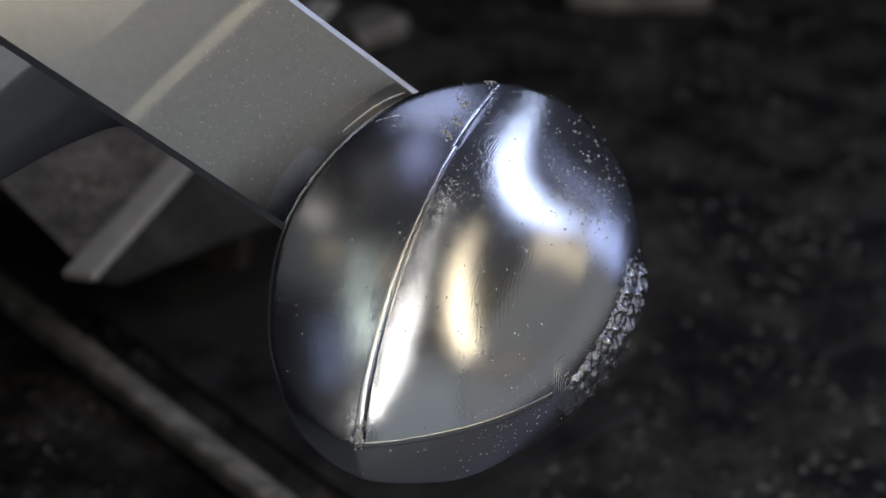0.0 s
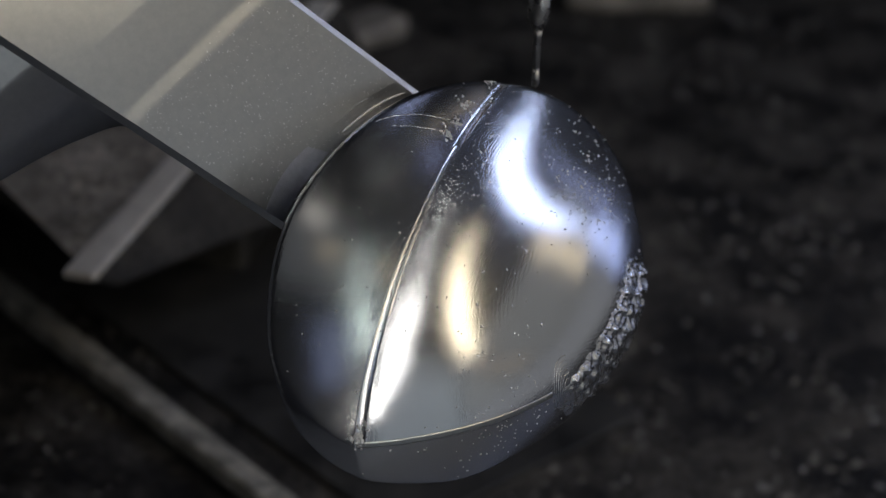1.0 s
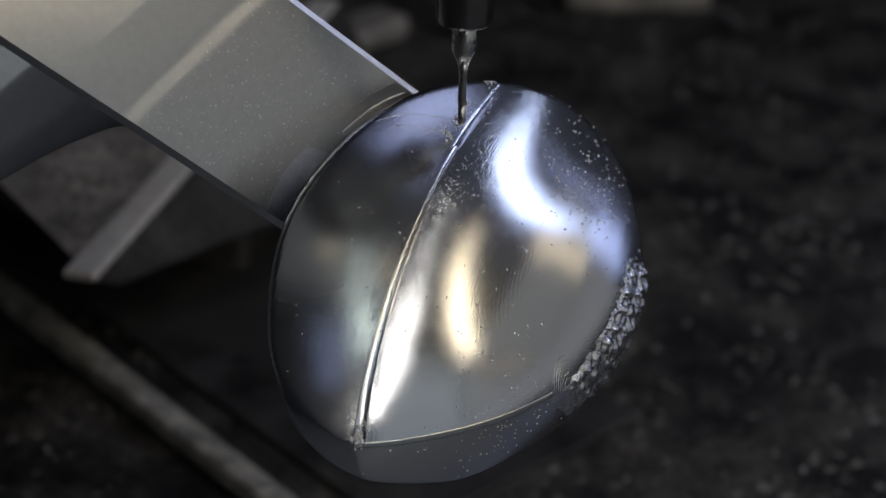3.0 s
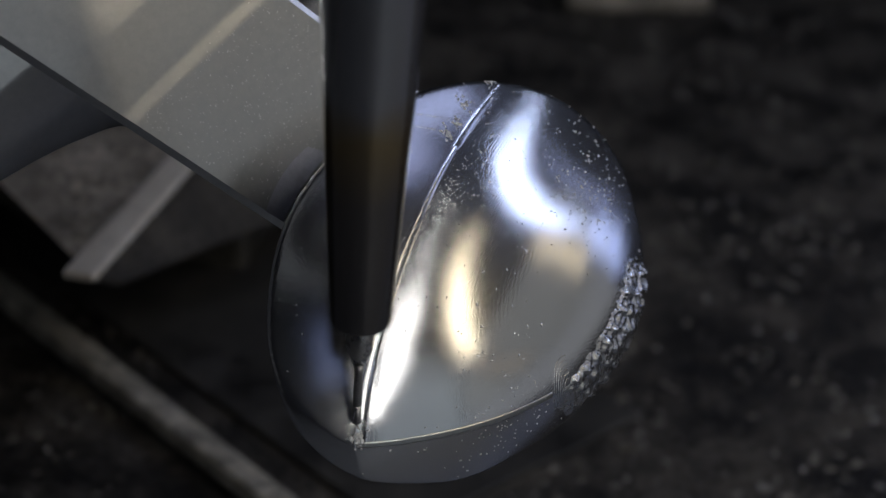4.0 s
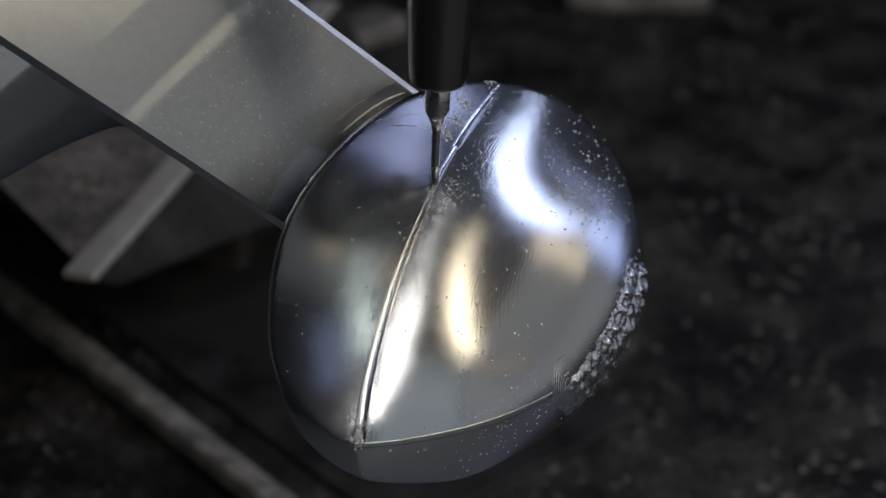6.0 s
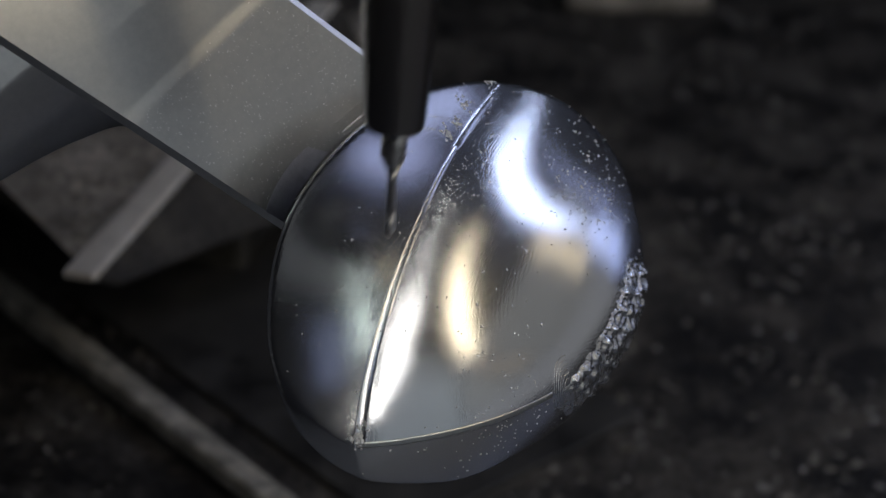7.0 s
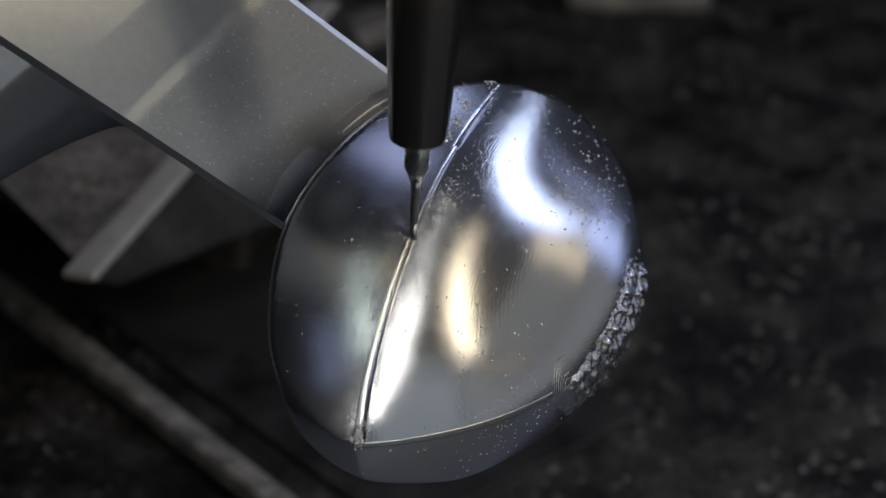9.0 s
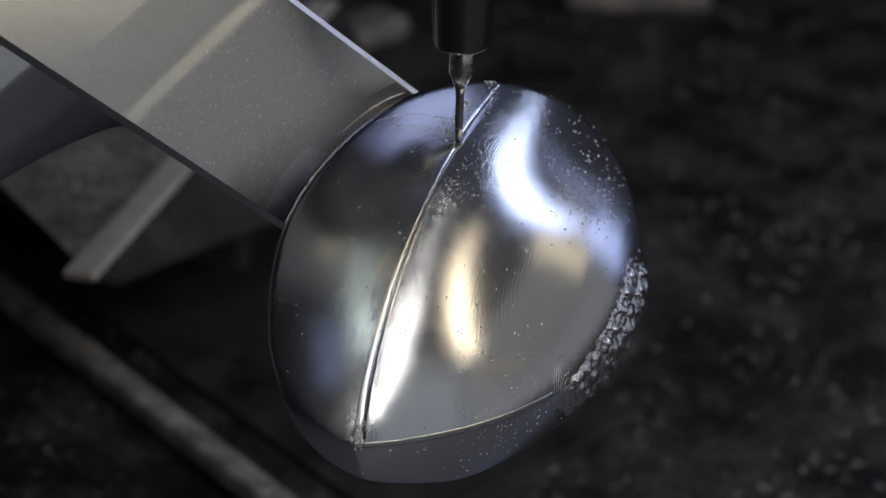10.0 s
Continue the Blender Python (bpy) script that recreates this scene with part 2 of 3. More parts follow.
def cabin():
    ob = part("floor", box(pose(0, 0.3, -0.155), 2.4, 2.4, 0.05), TABLE)
    tagged(ob, "dark oily machine table littered with fine chips", "machine table", kind="structure")
    # walls and roof are unseen; their tones shape what the metal reflects
    ob = part("wall_north", box(pose(0, 1.35, 0.47), 2.2, 0.1, 1.2), DARK_WALL)
    tagged(ob, "dark unseen wall, toned for the reflections", "wall", kind="structure")
    ob = part("wall_west", box(pose(-1.05, 0.275, 0.47), 0.1, 2.05, 1.2), WALL)
    tagged(ob, "grey unseen wall, toned for the reflections", "wall", kind="structure")
    # east side, with long glowing panes added to brighten the head's right face
    bm = box(pose(1.05, 0.925, 0.47), 0.1, 0.75, 1.2)
    box(pose(1.05, -0.10, 0.87), 0.1, 1.30, 0.40, bm=bm)
    tagged(part("wall_east", bm, BROWN_WALL), "brownish-grey unseen wall with an opening, toned for the reflections", "wall", kind="structure")
    side = tagged(new("fill_panes_east"), "pale glowing panes on the east side, added unseen to lift the reflections", "window", kind="structure")
    part("pane", box(pose(1.06, -0.10, 0.385), 0.01, 1.296, 0.566), glow("east_fill_glow", (0.90, 0.90, 0.87), 0.14), side)
    part("pane", box(pose(1.06, -0.10, -0.0165), 0.01, 1.296, 0.227), glow("low_east_fill_glow", (0.86, 0.87, 0.90), 0.19), side)
    # south side, with glowing panes added to lift the reflections in stem and head
    bm = box(pose(-0.41, -0.80, 0.47), 1.38, 0.1, 1.2)
    box(pose(0.69, -0.80, -0.105), 0.82, 0.1, 0.05, bm=bm)
    box(pose(0.69, -0.80, 0.97), 0.82, 0.1, 0.20, bm=bm)
    tagged(part("wall_south", bm, DARK_WALL), "dark unseen wall with an opening, toned for the reflections", "wall", kind="structure")
    window = tagged(new("fill_panes_south"), "pale glowing panes, added unseen to lift the grey reflections", "window", kind="structure")
    for z, h, power in ((0.225, 0.606, 0.22), (0.62, 0.176, 0.16), (0.79, 0.156, 0.09)):
        light = glow("south_fill_glow", (0.79, 0.87, 0.92), power)
        for x in (0.488, 0.892):
            part("pane", box(pose(x, -0.81, z), 0.396, 0.01, h), light, window)
    # plate out of view, added as a reflector for the head's underside
    plate = part("reflector_plate", box(pose(0.25, -0.33, -0.126), 1.5, 0.74, 0.012, 0.002), REFLECTOR)
    tagged(plate, "grey plate on the table, unseen, added to brighten the head's underside", "plate", kind="structure")
    ob = part("ceiling", box(pose(0, 0.3, 1.12), 2.4, 2.4, 0.1), DARK_WALL)
    tagged(ob, "dark unseen roof, toned for the reflections", "ceiling", kind="structure")


def lamp(name, a, b, dist, w, color, strength, label):
    a, b = Vector(a).normalized() * dist, Vector(b).normalized() * dist
    mid, span = (a + b) / 2, b - a
    top = tagged(new(name), label, "lamp")
    top.location = mid
    z = mid.normalized()
    y = (span - z * span.dot(z)).normalized()
    x = y.cross(z)
    turn = Matrix((x, y, z)).transposed().to_4x4()
    h = span.length
    part("housing", box(turn @ pose(0, 0, 0.014), w + 0.014, h + 0.014, 0.026, 0.004), HOUSING, top)
    part("diffuser", box(turn @ pose(0, 0, -0.002), w, h, 0.006, 0.002), glow(name + "_glow", color, strength), top, "glowing diffuser")
    up = 1.069 - mid.z - 0.02
    part("bracket", box(pose(*(z * 0.02 + Vector((0, 0, 0.02 + up / 2)))), 0.012, 0.012, up, 0.002), HOUSING, top)


def highlight_lamp(line, dist, color, strength, label):
    """A slim glowing strip along a curved line, with a made-up housing and a bracket up to the roof."""
    pts = []
    for i in range(len(line) - 1):
        q = [(Vector(d).normalized() * dist, w) for d, w in (line[max(i - 1, 0)], line[i], line[i + 1], line[min(i + 2, len(line) - 1)])]
        for k in range(5 if i < len(line) - 2 else 6):
            t = k / 5
            f = (-t * (1 - t) ** 2 / 2, 1 - 2.5 * t * t + 1.5 * t ** 3, t / 2 + 2 * t * t - 1.5 * t ** 3, (t ** 3 - t * t) / 2)
            p = sum((v * a for (v, _), a in zip(q, f)), Vector())
            pts.append((p.normalized() * dist, max(0.001, sum(w * a for (_, w), a in zip(q, f)))))
    mid = pts[len(pts) // 2][0]
    top = tagged(new("highlight_lamp"), label, "lamp")
    top.location = mid

    def strip(grow, back, thick):
        verts, faces = [], []
        n = len(pts)
        for i, (p, w) in enumerate(pts):
            z = p.normalized()
            t = (pts[min(i + 1, n - 1)][0] - pts[max(i - 1, 0)][0]).normalized()
            side = t.cross(z).normalized() * (w / 2 + grow)
            p = p + t * (grow if i == n - 1 else -grow if i == 0 else 0)
            verts += [p - side + z * back - mid, p + side + z * back - mid, p + side + z * (back + thick) - mid, p - side + z * (back + thick) - mid]
        for i in range(n - 1):
            for k in range(4):
                j = (k + 1) % 4
                faces.append((i * 4 + k, i * 4 + j, i * 4 + 4 + j, i * 4 + 4 + k))
        faces += [(3, 2, 1, 0), tuple(4 * n - 4 + k for k in range(4))]
        return verts, faces

    mesh_object("housing", *strip(0.006, 0.004, 0.025), HOUSING, top, smooth=False)
    mesh_object("diffuser", *strip(0.0, 0.0, 0.0038), glow("highlight_lamp_glow", color, strength), top, "glowing diffuser", smooth=False)
    up = 1.069 - mid.z - 0.03
    part("bracket", box(pose(*(mid.normalized() * 0.02 + Vector((0, 0, 0.03 + up / 2)))), 0.012, 0.012, up, 0.002), HOUSING, top)


# ---- the workpiece ----
SHIFT = SEAM_N * SEAM_D
CENTRES = [Vector((-23.43, 39.98, -10.40)), Vector((-24.95, 41.29, -10.58)), Vector((-23.75, 37.57, 3.93)), Vector((29.34, -48.07, 12.11)), Vector((-12.69, 22.53, -1.37))]
RADII = [62.30, 63.90, 63.20, 65.70, 46.71]
# shears the head in depth along the camera's view, to fit that view
VIEW_SHEAR = Matrix(((1.0, 0.0, 0.0), (-0.0119, 1.2279, 0.4287), (0.0063, -0.1212, 0.7721)))
UNSHEAR = VIEW_SHEAR.inverted()
CENTRES = [c - UNSHEAR @ SHIFT for c in CENTRES]


# shallow rises and dips that fit the outline to the camera's view: direction before the shear, height in mm
OUTLINE_NUDGES = [(Vector((-0.17, -0.41, -0.89)), -0.80), (Vector((0.38, -0.08, -0.92)), -0.65), (Vector((0.89, 0.44, 0.08)), -0.75), (Vector((0.18, 0.22, 0.96)), -0.50), (Vector((-0.74, -0.44, 0.50)), 0.75), (Vector((-0.66, -0.61, -0.43)), 0.50)]


def reach(d):
    """Distance in mm from the centre to the skin along d before the shear, and which face it is."""
    out = []
    for c, r in zip(CENTRES, RADII):
        b = -d.dot(c)
        out.append(-b + math.sqrt(max(0.0, b * b - c.length_squared + r * r)))
    face = out.index(min(out))
    front, back = min(out[0], out[1], out[2], out[4]), out[3]
    soft = max(0.0, 1 - abs(front - back) / 1.8)
    nudge = sum(h * math.exp((d.dot(c) - 1) / 0.04) for c, h in OUTLINE_NUDGES)
    return min(front, back) - soft * soft * 0.45 + nudge, face


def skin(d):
    """Point (mm, in place), normal and face of the head in the direction d before the shear."""
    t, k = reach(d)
    n = UNSHEAR.transposed() @ (d * t - CENTRES[k])
    return VIEW_SHEAR @ (d * t) + SHIFT, n.normalized(), k


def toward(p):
    """The direction before the shear that leads to a point p (mm)."""
    return (UNSHEAR @ (Vector(p) - SHIFT)).normalized()


def head(parent):
    pole = (VIEW_SHEAR.transposed() @ SEAM_N).normalized()
    e1 = pole.cross(Vector((0, 0, 1))).normalized()
    e2 = pole.cross(e1)
    lats = [0.0]
    step = 0.10
    while lats[-1] < 89.0:
        lats.append(lats[-1] + step)
        if lats[-1] > 1.9:
            step = min(0.9, step * 1.12)
    lats = [-a for a in reversed(lats[1:])] + lats
    lons = 720
    verts, faces = [], []
    for la in lats:
        ca, sa = math.cos(radians(la)), math.sin(radians(la))
        for k in range(lons):
            lo = 2 * math.pi * k / lons
            d = (e1 * math.cos(lo) + e2 * math.sin(lo)) * ca + pole * sa
            p, n, f = skin(d)
            s = p.dot(SEAM_N) - SEAM_D
            if f in (0, 1) and abs(s) < 1.3 and p.y < 40:
                up = max(0.0, min(1.0, (p.z + 9.0) / 31.0))
                fresh = p.y < 6.5 + 0.4 * math.sin(s * 9)
                half = 0.60 - 0.36 * up if fresh else 0.50
                wear = 0.75 + 0.25 * math.sin(lo * 9) * math.cos(lo * 23)
                deep = 0.13 * half if fresh else 0.05
                p = p + n * (-deep * max(0.0, 1 - (s / half) ** 2) + (0.10 if fresh else 0.03) * half * math.exp(-((abs(s) - half * 1.15) / 0.09) ** 2) * wear)
            verts.append(p * MM)
    rows = len(lats)
    for i in range(rows - 1):
        for k in range(lons):
            j = (k + 1) % lons
            faces.append((i * lons + k, i * lons + j, (i + 1) * lons + j, (i + 1) * lons + k))
    faces.append(tuple(range(lons - 1, -1, -1)))
    faces.append(tuple((rows - 1) * lons + k for k in range(lons)))
    ob = mesh_object("head", verts, faces, ALU, parent, "bright finish-milled aluminium egg-shaped head")
    ob.data.materials.append(ALU_CUT)
    slots = [0] * len(faces)
    for i in range(rows - 1):
        if abs(lats[i]) < 1.2:
            for k in range(lons):
                v = Vector(verts[i * lons + k]) / MM
                if 6.5 > v.y and v.z > -9.3 and abs(v.dot(SEAM_N) - SEAM_D) < 0.62 - 0.36 * max(0.0, min(1.0, (v.z + 9.0) / 31.0)):
                    slots[i * lons + k] = 1
    ob.data.polygons.foreach_set("material_index", slots)
    return ob


def crease(a, b, start, end, steps):
    """Points (mm) and normals along the meeting line of faces a and b, between the angles nearest start and end."""
    ca, cb, ra, rb = CENTRES[a], CENTRES[b], RADII[a], RADII[b]
    ax = cb - ca
    dist = ax.length
    ax.normalize()
    h = (dist * dist + ra * ra - rb * rb) / (2 * dist)
    mid, rad = ca + ax * h, math.sqrt(ra * ra - h * h)
    u = ax.orthogonal().normalized()
    v = ax.cross(u)

    def angle(p):
        q = UNSHEAR @ (Vector(p) - SHIFT) - mid
        return math.atan2(q.dot(v), q.dot(u))

    a0, a1 = angle(start), angle(end)
    if a1 - a0 > math.pi:
        a1 -= 2 * math.pi
    if a0 - a1 > math.pi:
        a1 += 2 * math.pi
    out = []
    for i in range(steps + 1):
        t = a0 + (a1 - a0) * i / steps
        p = mid + (u * math.cos(t) + v * math.sin(t)) * rad
        n = (UNSHEAR.transposed() @ ((p - ca).normalized() + (p - cb).normalized())).normalized()
        out.append((skin(p.normalized())[0], n))
    return out


def bead(name, line, profile, mat, parent, label=""):
    """A thin machined strip swept along a line; profile: (sideways, outwards) in mm."""
    verts, faces = [], []
    m = len(profile)
    for i, (p, n) in enumerate(line):
        q = line[min(i + 1, len(line) - 1)][0] - line[max(i - 1, 0)][0]
        side = q.cross(n).normalized()
        wob = 0.03 * math.sin(i * 1.7) * math.cos(i * 0.31)
        for s, h in profile:
            verts.append((p + side * s + n * (h + wob * 0.5)) * MM)
    for i in range(len(line) - 1):
        for k in range(m - 1):
            faces.append((i * m + k, i * m + k + 1, (i + 1) * m + k + 1, (i + 1) * m + k))
    return mesh_object(name, verts, faces, mat, parent, label)


STOCK_A, STOCK_B = (30.6, 14.0, -0.6), (16.8, -15.6, -11.5)


def rough_stock(parent):
    """The strip of stock not yet finished: stepped lumps left by the roughing cutter."""
    a, b = toward(STOCK_A), toward(STOCK_B)
    out = a.cross(b).normalized()
    nu, nv = 250, 80
    verts, faces = [], []
    rng = random.Random(5)
    rows, steps = 3, 10
    tall = [[rng.uniform(0.75, 1.25) for _ in range(steps + 3)] for _ in range(rows)]
    for i in range(nu + 1):
        u = i / nu
        for j in range(nv + 1):
            v = j / nv
            d = (a * (1 - u) + b * u + out * (v - 0.14) * 0.42).normalized()
            p, n, f = skin(d)
            edge = min(1.0, 9 * min(u, 1 - u), 7 * min(v, 1 - v))
            v = min(0.999, max(0.0, v + 0.035 * noise.noise(Vector(p) * 0.45)))
            row = min(rows - 1, int(v * rows))
            fv = v * rows - row
            along = max(0.0, u * steps + 0.5 * (row % 2) + 0.55 * fv + 0.22 * noise.noise(Vector(p) * 0.4 + Vector((7, 0, 0))))
            k, fu = int(along), along - int(along)
            rise = min(1.0, fu / 0.72) ** 1.4 * min(1.0, (1 - fu) / 0.14)
            shingle = rise * (1 - abs(2 * fv - 1) ** 2.4)
            step = 0.05 * (1 if math.sin(u * 230 + 14 * v) > 0 else 0) * (1 if v < 0.3 else 0.5)
            h = -0.25 + edge * (0.36 + 0.55 * min(1.0, max(0.0, (v - 0.12) / 0.12)) * shingle * tall[row][k] + step + 0.30 * noise.noise(Vector(p) * 0.9))
            h += 0.06 * noise.noise(Vector(p) * 2.3)
            verts.append((p + n * h) * MM)
    for i in range(nu):
        for j in range(nv):
            k = i * (nv + 1) + j
            faces.append((k, k + 1, k + nv + 2, k + nv + 1))
    return mesh_object("rough_stock", verts, faces, ALU_ROUGH, parent, "stepped rough-milled strip of stock")


CORNER_A, CORNER_B, CORNER_C = Vector((-7.5, 24.5, 23.7)), Vector((-29.1, 2.9, 7.7)), Vector((-69.1, -12.0, 45.5))


def stem(parent):
    ax = (CORNER_C - CORNER_B).normalized()
    nrm = ax.cross(CORNER_A - CORNER_B).normalized()
    if nrm.dot(Vector(EYE)) < 0:
        nrm = -nrm
    cross = (CORNER_A - CORNER_B) - ax * (CORNER_A - CORNER_B).dot(ax)
    w = cross.length
    cross.normalize()
    lead = (CORNER_A - CORNER_B).dot(ax)

    def bend(s):
        """Fall of the face: a tight bend, then a slow curve."""
        t = max(0.0, min(1.0, (s - 31.5) / 3.6))
        b = max(0.0, s - 36.0)
        return -(0.27 * t * t * (3 - 2 * t) + b * 0.01 + b * b / 5000)

    verts, faces = [], []
    ss = [-14 + i * 0.5 for i in range(600)]
    m = 0
    for s in ss:
        et, es = bend(s), min(75.0, max(0.0, s - 31.0) ** 1.15 * 2.5)
        under = max(0.0, 7.0 - es)
        c = 1.0
        prof = [(0, -c), (c, 0)] + [(c + (w - 2 * c) * k / 12, 0) for k in range(1, 12)] + [(w - c, 0), (w, -0.46), (w + es - under, -13), (w + es - 2 - under, -15), (-es + 2 + under, -15), (-es + under, -13)]
        m = len(prof)
        for q, h in prof:
            roll = math.tan(radians(min(14.0, 0.24 * max(0.0, s - 46.0)))) * max(0.0, q)
            verts.append((CORNER_B + ax * (s + lead * q / w) + cross * q + nrm * (h + et - roll)) * MM)
    for i in range(len(ss) - 1):
        for k in range(m):
            j = (k + 1) % m
            faces.append((i * m + k, i * m + j, (i + 1) * m + j, (i + 1) * m + k))
    faces.append(tuple(range(m - 1, -1, -1)))
    faces.append(tuple((len(ss) - 1) * m + k for k in range(m)))
    ob = mesh_object("stem", verts, faces, ALU_FACE, parent, "flat-milled grey aluminium stem flaring into its base")
    ob.data.set_sharp_from_angle(angle=radians(16))
    return ob


def blend_band(parent, name, inner, outer, drop, mat, label):
    """A curved ledge on the stem's face next to the head; inner and outer give (along, across) in mm, cubic through four points."""
    ax = (CORNER_C - CORNER_B).normalized()
    cr = (CORNER_A - CORNER_B) - ax * (CORNER_A - CORNER_B).dot(ax)
    cr.normalize()
    n = ax.cross(cr).normalized()
    n = n if n.dot(Vector(EYE)) > 0 else -n

    def along(pts, t):
        a, b, c = pts
        return [(1 - t) ** 2 * a[i] + 2 * t * (1 - t) * b[i] + t * t * c[i] for i in (0, 1)]

    verts, faces = [], []
    steps, m = 40, 5
    for k in range(steps + 1):
        t = k / steps
        i, o = along(inner, t), along(outer, t)
        for j, (f, h) in enumerate(((0.0, -1.2), (0.0, 0.06 + drop), (0.5, 0.06 + drop * 0.35), (1.0, 0.06), (1.0, -1.2))):
            s, q = i[0] + (o[0] - i[0]) * f, i[1] + (o[1] - i[1]) * f
            verts.append((CORNER_B + ax * s + cr * q + n * h) * MM)
    for k in range(steps):
        for j in range(m - 1):
            faces.append((k * m + j, k * m + j + 1, (k + 1) * m + j + 1, (k + 1) * m + j))
    return mesh_object(name, verts, faces, mat, parent, label, smooth=False)


def tool_marks(parent):
    """Fine curved steps that the cutter left round the lower end of the rough strip."""
    c = Vector((19.4, -14.2, -12.2))
    d = toward(c)
    p0, n0, f0 = skin(d)
    u = (Vector((-1, -0.75, 0)) - n0 * n0.dot(Vector((-1, -0.75, 0)))).normalized()
    v = n0.cross(u)
    for r in (1.1, 1.6, 2.1, 2.6, 3.1, 3.6):
        line = []
        for k in range(41):
            a = radians(-105 + 210 * k / 40)
            q = p0 + (u * math.cos(a) + v * math.sin(a) * 1.35) * r
            p, n, f = skin(toward(q))
            line.append((p, n))
        bead("tool_mark", line, [(-0.16, -0.05), (-0.05, 0.05), (0.05, 0.05), (0.16, -0.05)], ALU_ROUGH, parent)


def workpiece():
    top = tagged(new("machined_workpiece"), "half-finished bright aluminium egg on a flat milled stem", "workpiece")
    head(top)
    tip = Vector((-14.9, -34.0, -9.5))
    strip = [(-0.42, -0.12), (-0.3, 0.05), (-0.2, 0.10), (-0.04, 0.0), (0.1, 0.09), (0.28, 0.05), (0.42, -0.12)]
    bead("lower_seam", crease(1, 2, tip, (16.5, -18.0, -11.0), 120), [(a * 1.3, b) for a, b in strip], ALU_FACE, top, "bright machined seam line")
    bead("side_seam", crease(0, 4, tip, (-26.3, -23.0, 0.0), 60), [(a * 0.2, b * 0.05 - 0.02) for a, b in strip], ALU, top, "fine machined seam line")
    rough_stock(top)
    tool_marks(top)
    for a, b, c, d in (((-14, 8.1, 25.2), (-10.9, 9.9, 25.5), (-6.7, 11.2, 25.1), (-1.6, 11.9, 24.0)), ((-11.7, 7.6, 24.7), (-8.6, 8.2, 24.2), (-5.6, 8.6, 23.7), (-2.5, 9.1, 23.2))):
        line = []
        for k in range(31):
            t = k / 30 * 3
            i = min(2, int(t))
            p = Vector((a, b, c, d)[i]).lerp(Vector((a, b, c, d)[i + 1]), t - i)
            line.append(skin(toward(p))[:2])
        bead("scratch", line, [(-0.09, -0.03), (-0.04, 0.03), (0.04, 0.03), (0.09, -0.03)], ALU_ROUGH, top)
    stem(top)
    blend_band(top, "blend_ledge", ((0.7, 1.2), (1.35, 6.1), (-0.6, 15.0)), ((4.2, 0.8), (5.9, 7.7), (3.2, 13.8)), 0.22, ALU_BLUISH, "bright curved ledge where the stem meets the head, blue reflection in its colour")
    blend_band(top, "blend_ledge", ((-0.7, 18.8), (-3.4, 27.2), (-7.7, 31.6)), ((1.0, 19.5), (-0.95, 25.35), (-5.5, 31.8)), -0.12, ALU_FACE, "dull brownish curved ledge where the stem meets the head")
    blend_band(top, "blend_line", ((-1.4, 19.4), (-4.1, 27.4), (-8.3, 31.2)), ((-1.15, 19.4), (-3.85, 27.4), (-8.05, 31.2)), 0.05, ALU_BLUISH, "thin bright machined line")


# ---- the cutter ----


def cutter():
    top = tagged(new("milling_tool"), "slim ball-nose end mill in a black tapered holder", "milling cutter")
    turned("neck", [(0.00066, 0.0036), (0.00068, 0.0038), (0.00068, 0.0094), (0.0009, 0.0108)], CARBIDE, top, "thin grey carbide neck", 32)
    nose = turned("cutting_nose", [(0.00002, 0), (0.00036, 0.00010), (0.00058, 0.00035), (0.00064, 0.00075), (0.00064, 0.0036)], CARBIDE, top, "fluted carbide ball nose", 32)
    for k in range(2):
        verts, faces = [], []
        for i in range(25):
            z = 0.0002 + 0.0033 * i / 24
            a = math.pi * k + 1.6 * i / 24
            r = 0.00076 * min(1.0, math.sqrt(max(0.02, 1 - (1 - min(1.0, z / 0.00075)) ** 2)))
            for b, q in ((-0.55, r * 0.8), (-0.05, r), (0.16, r), (0.30, r * 0.75)):
                verts.append((q * math.cos(a + b), q * math.sin(a + b), z))
        for i in range(24):
            for j in range(3):
                faces.append((i * 4 + j, i * 4 + j + 1, i * 4 + j + 5, i * 4 + j + 4))
        mesh_object("flute", verts, faces, ALU_CUT, nose, "bright ground cutting edge", smooth=False)
    turned("shank", [(0.0009, 0.0108), (0.00195, 0.0132), (0.00197, 0.0135), (0.00197, 0.022)], STEEL, top, "ground carbide shank", 48)
    turned("holder", [(0.0024, 0.0181), (0.0026, 0.0179), (0.0040, 0.0179), (0.0043, 0.0181), (0.00448, 0.0185), (0.0046, 0.0194), (0.0085, 0.0890), (0.0085, 0.12)], HOLDER, top, "black tapered shrink-fit holder with a brown heat band", 96)
    turned("collar", [(0.0085, 0.12), (0.0165, 0.1205), (0.017, 0.121), (0.017, 0.150), (0.022, 0.151), (0.022, 0.175)], STEEL, top, "steel collar of the holder", 64)
    turned("spindle_nose", [(0.030, 0.175), (0.048, 0.177), (0.050, 0.180), (0.050, 0.32)], HOUSING, top, "dark spindle nose", 64)
    return top


def bar(name, a, b, w, h, top, mat, label, category, bevel=0.002):
    """A bar on the table from a to b (plan, m), with its top at that height."""
    a, b = Vector((*a, 0)), Vector((*b, 0))
    mid, span = (a + b) / 2, b - a
    m = pose(mid.x, mid.y, top - h / 2, 0, 0, math.degrees(math.atan2(span.y, span.x)))
    return tagged(part(name, box(m, span.length, w, h, bevel), mat), label, category)


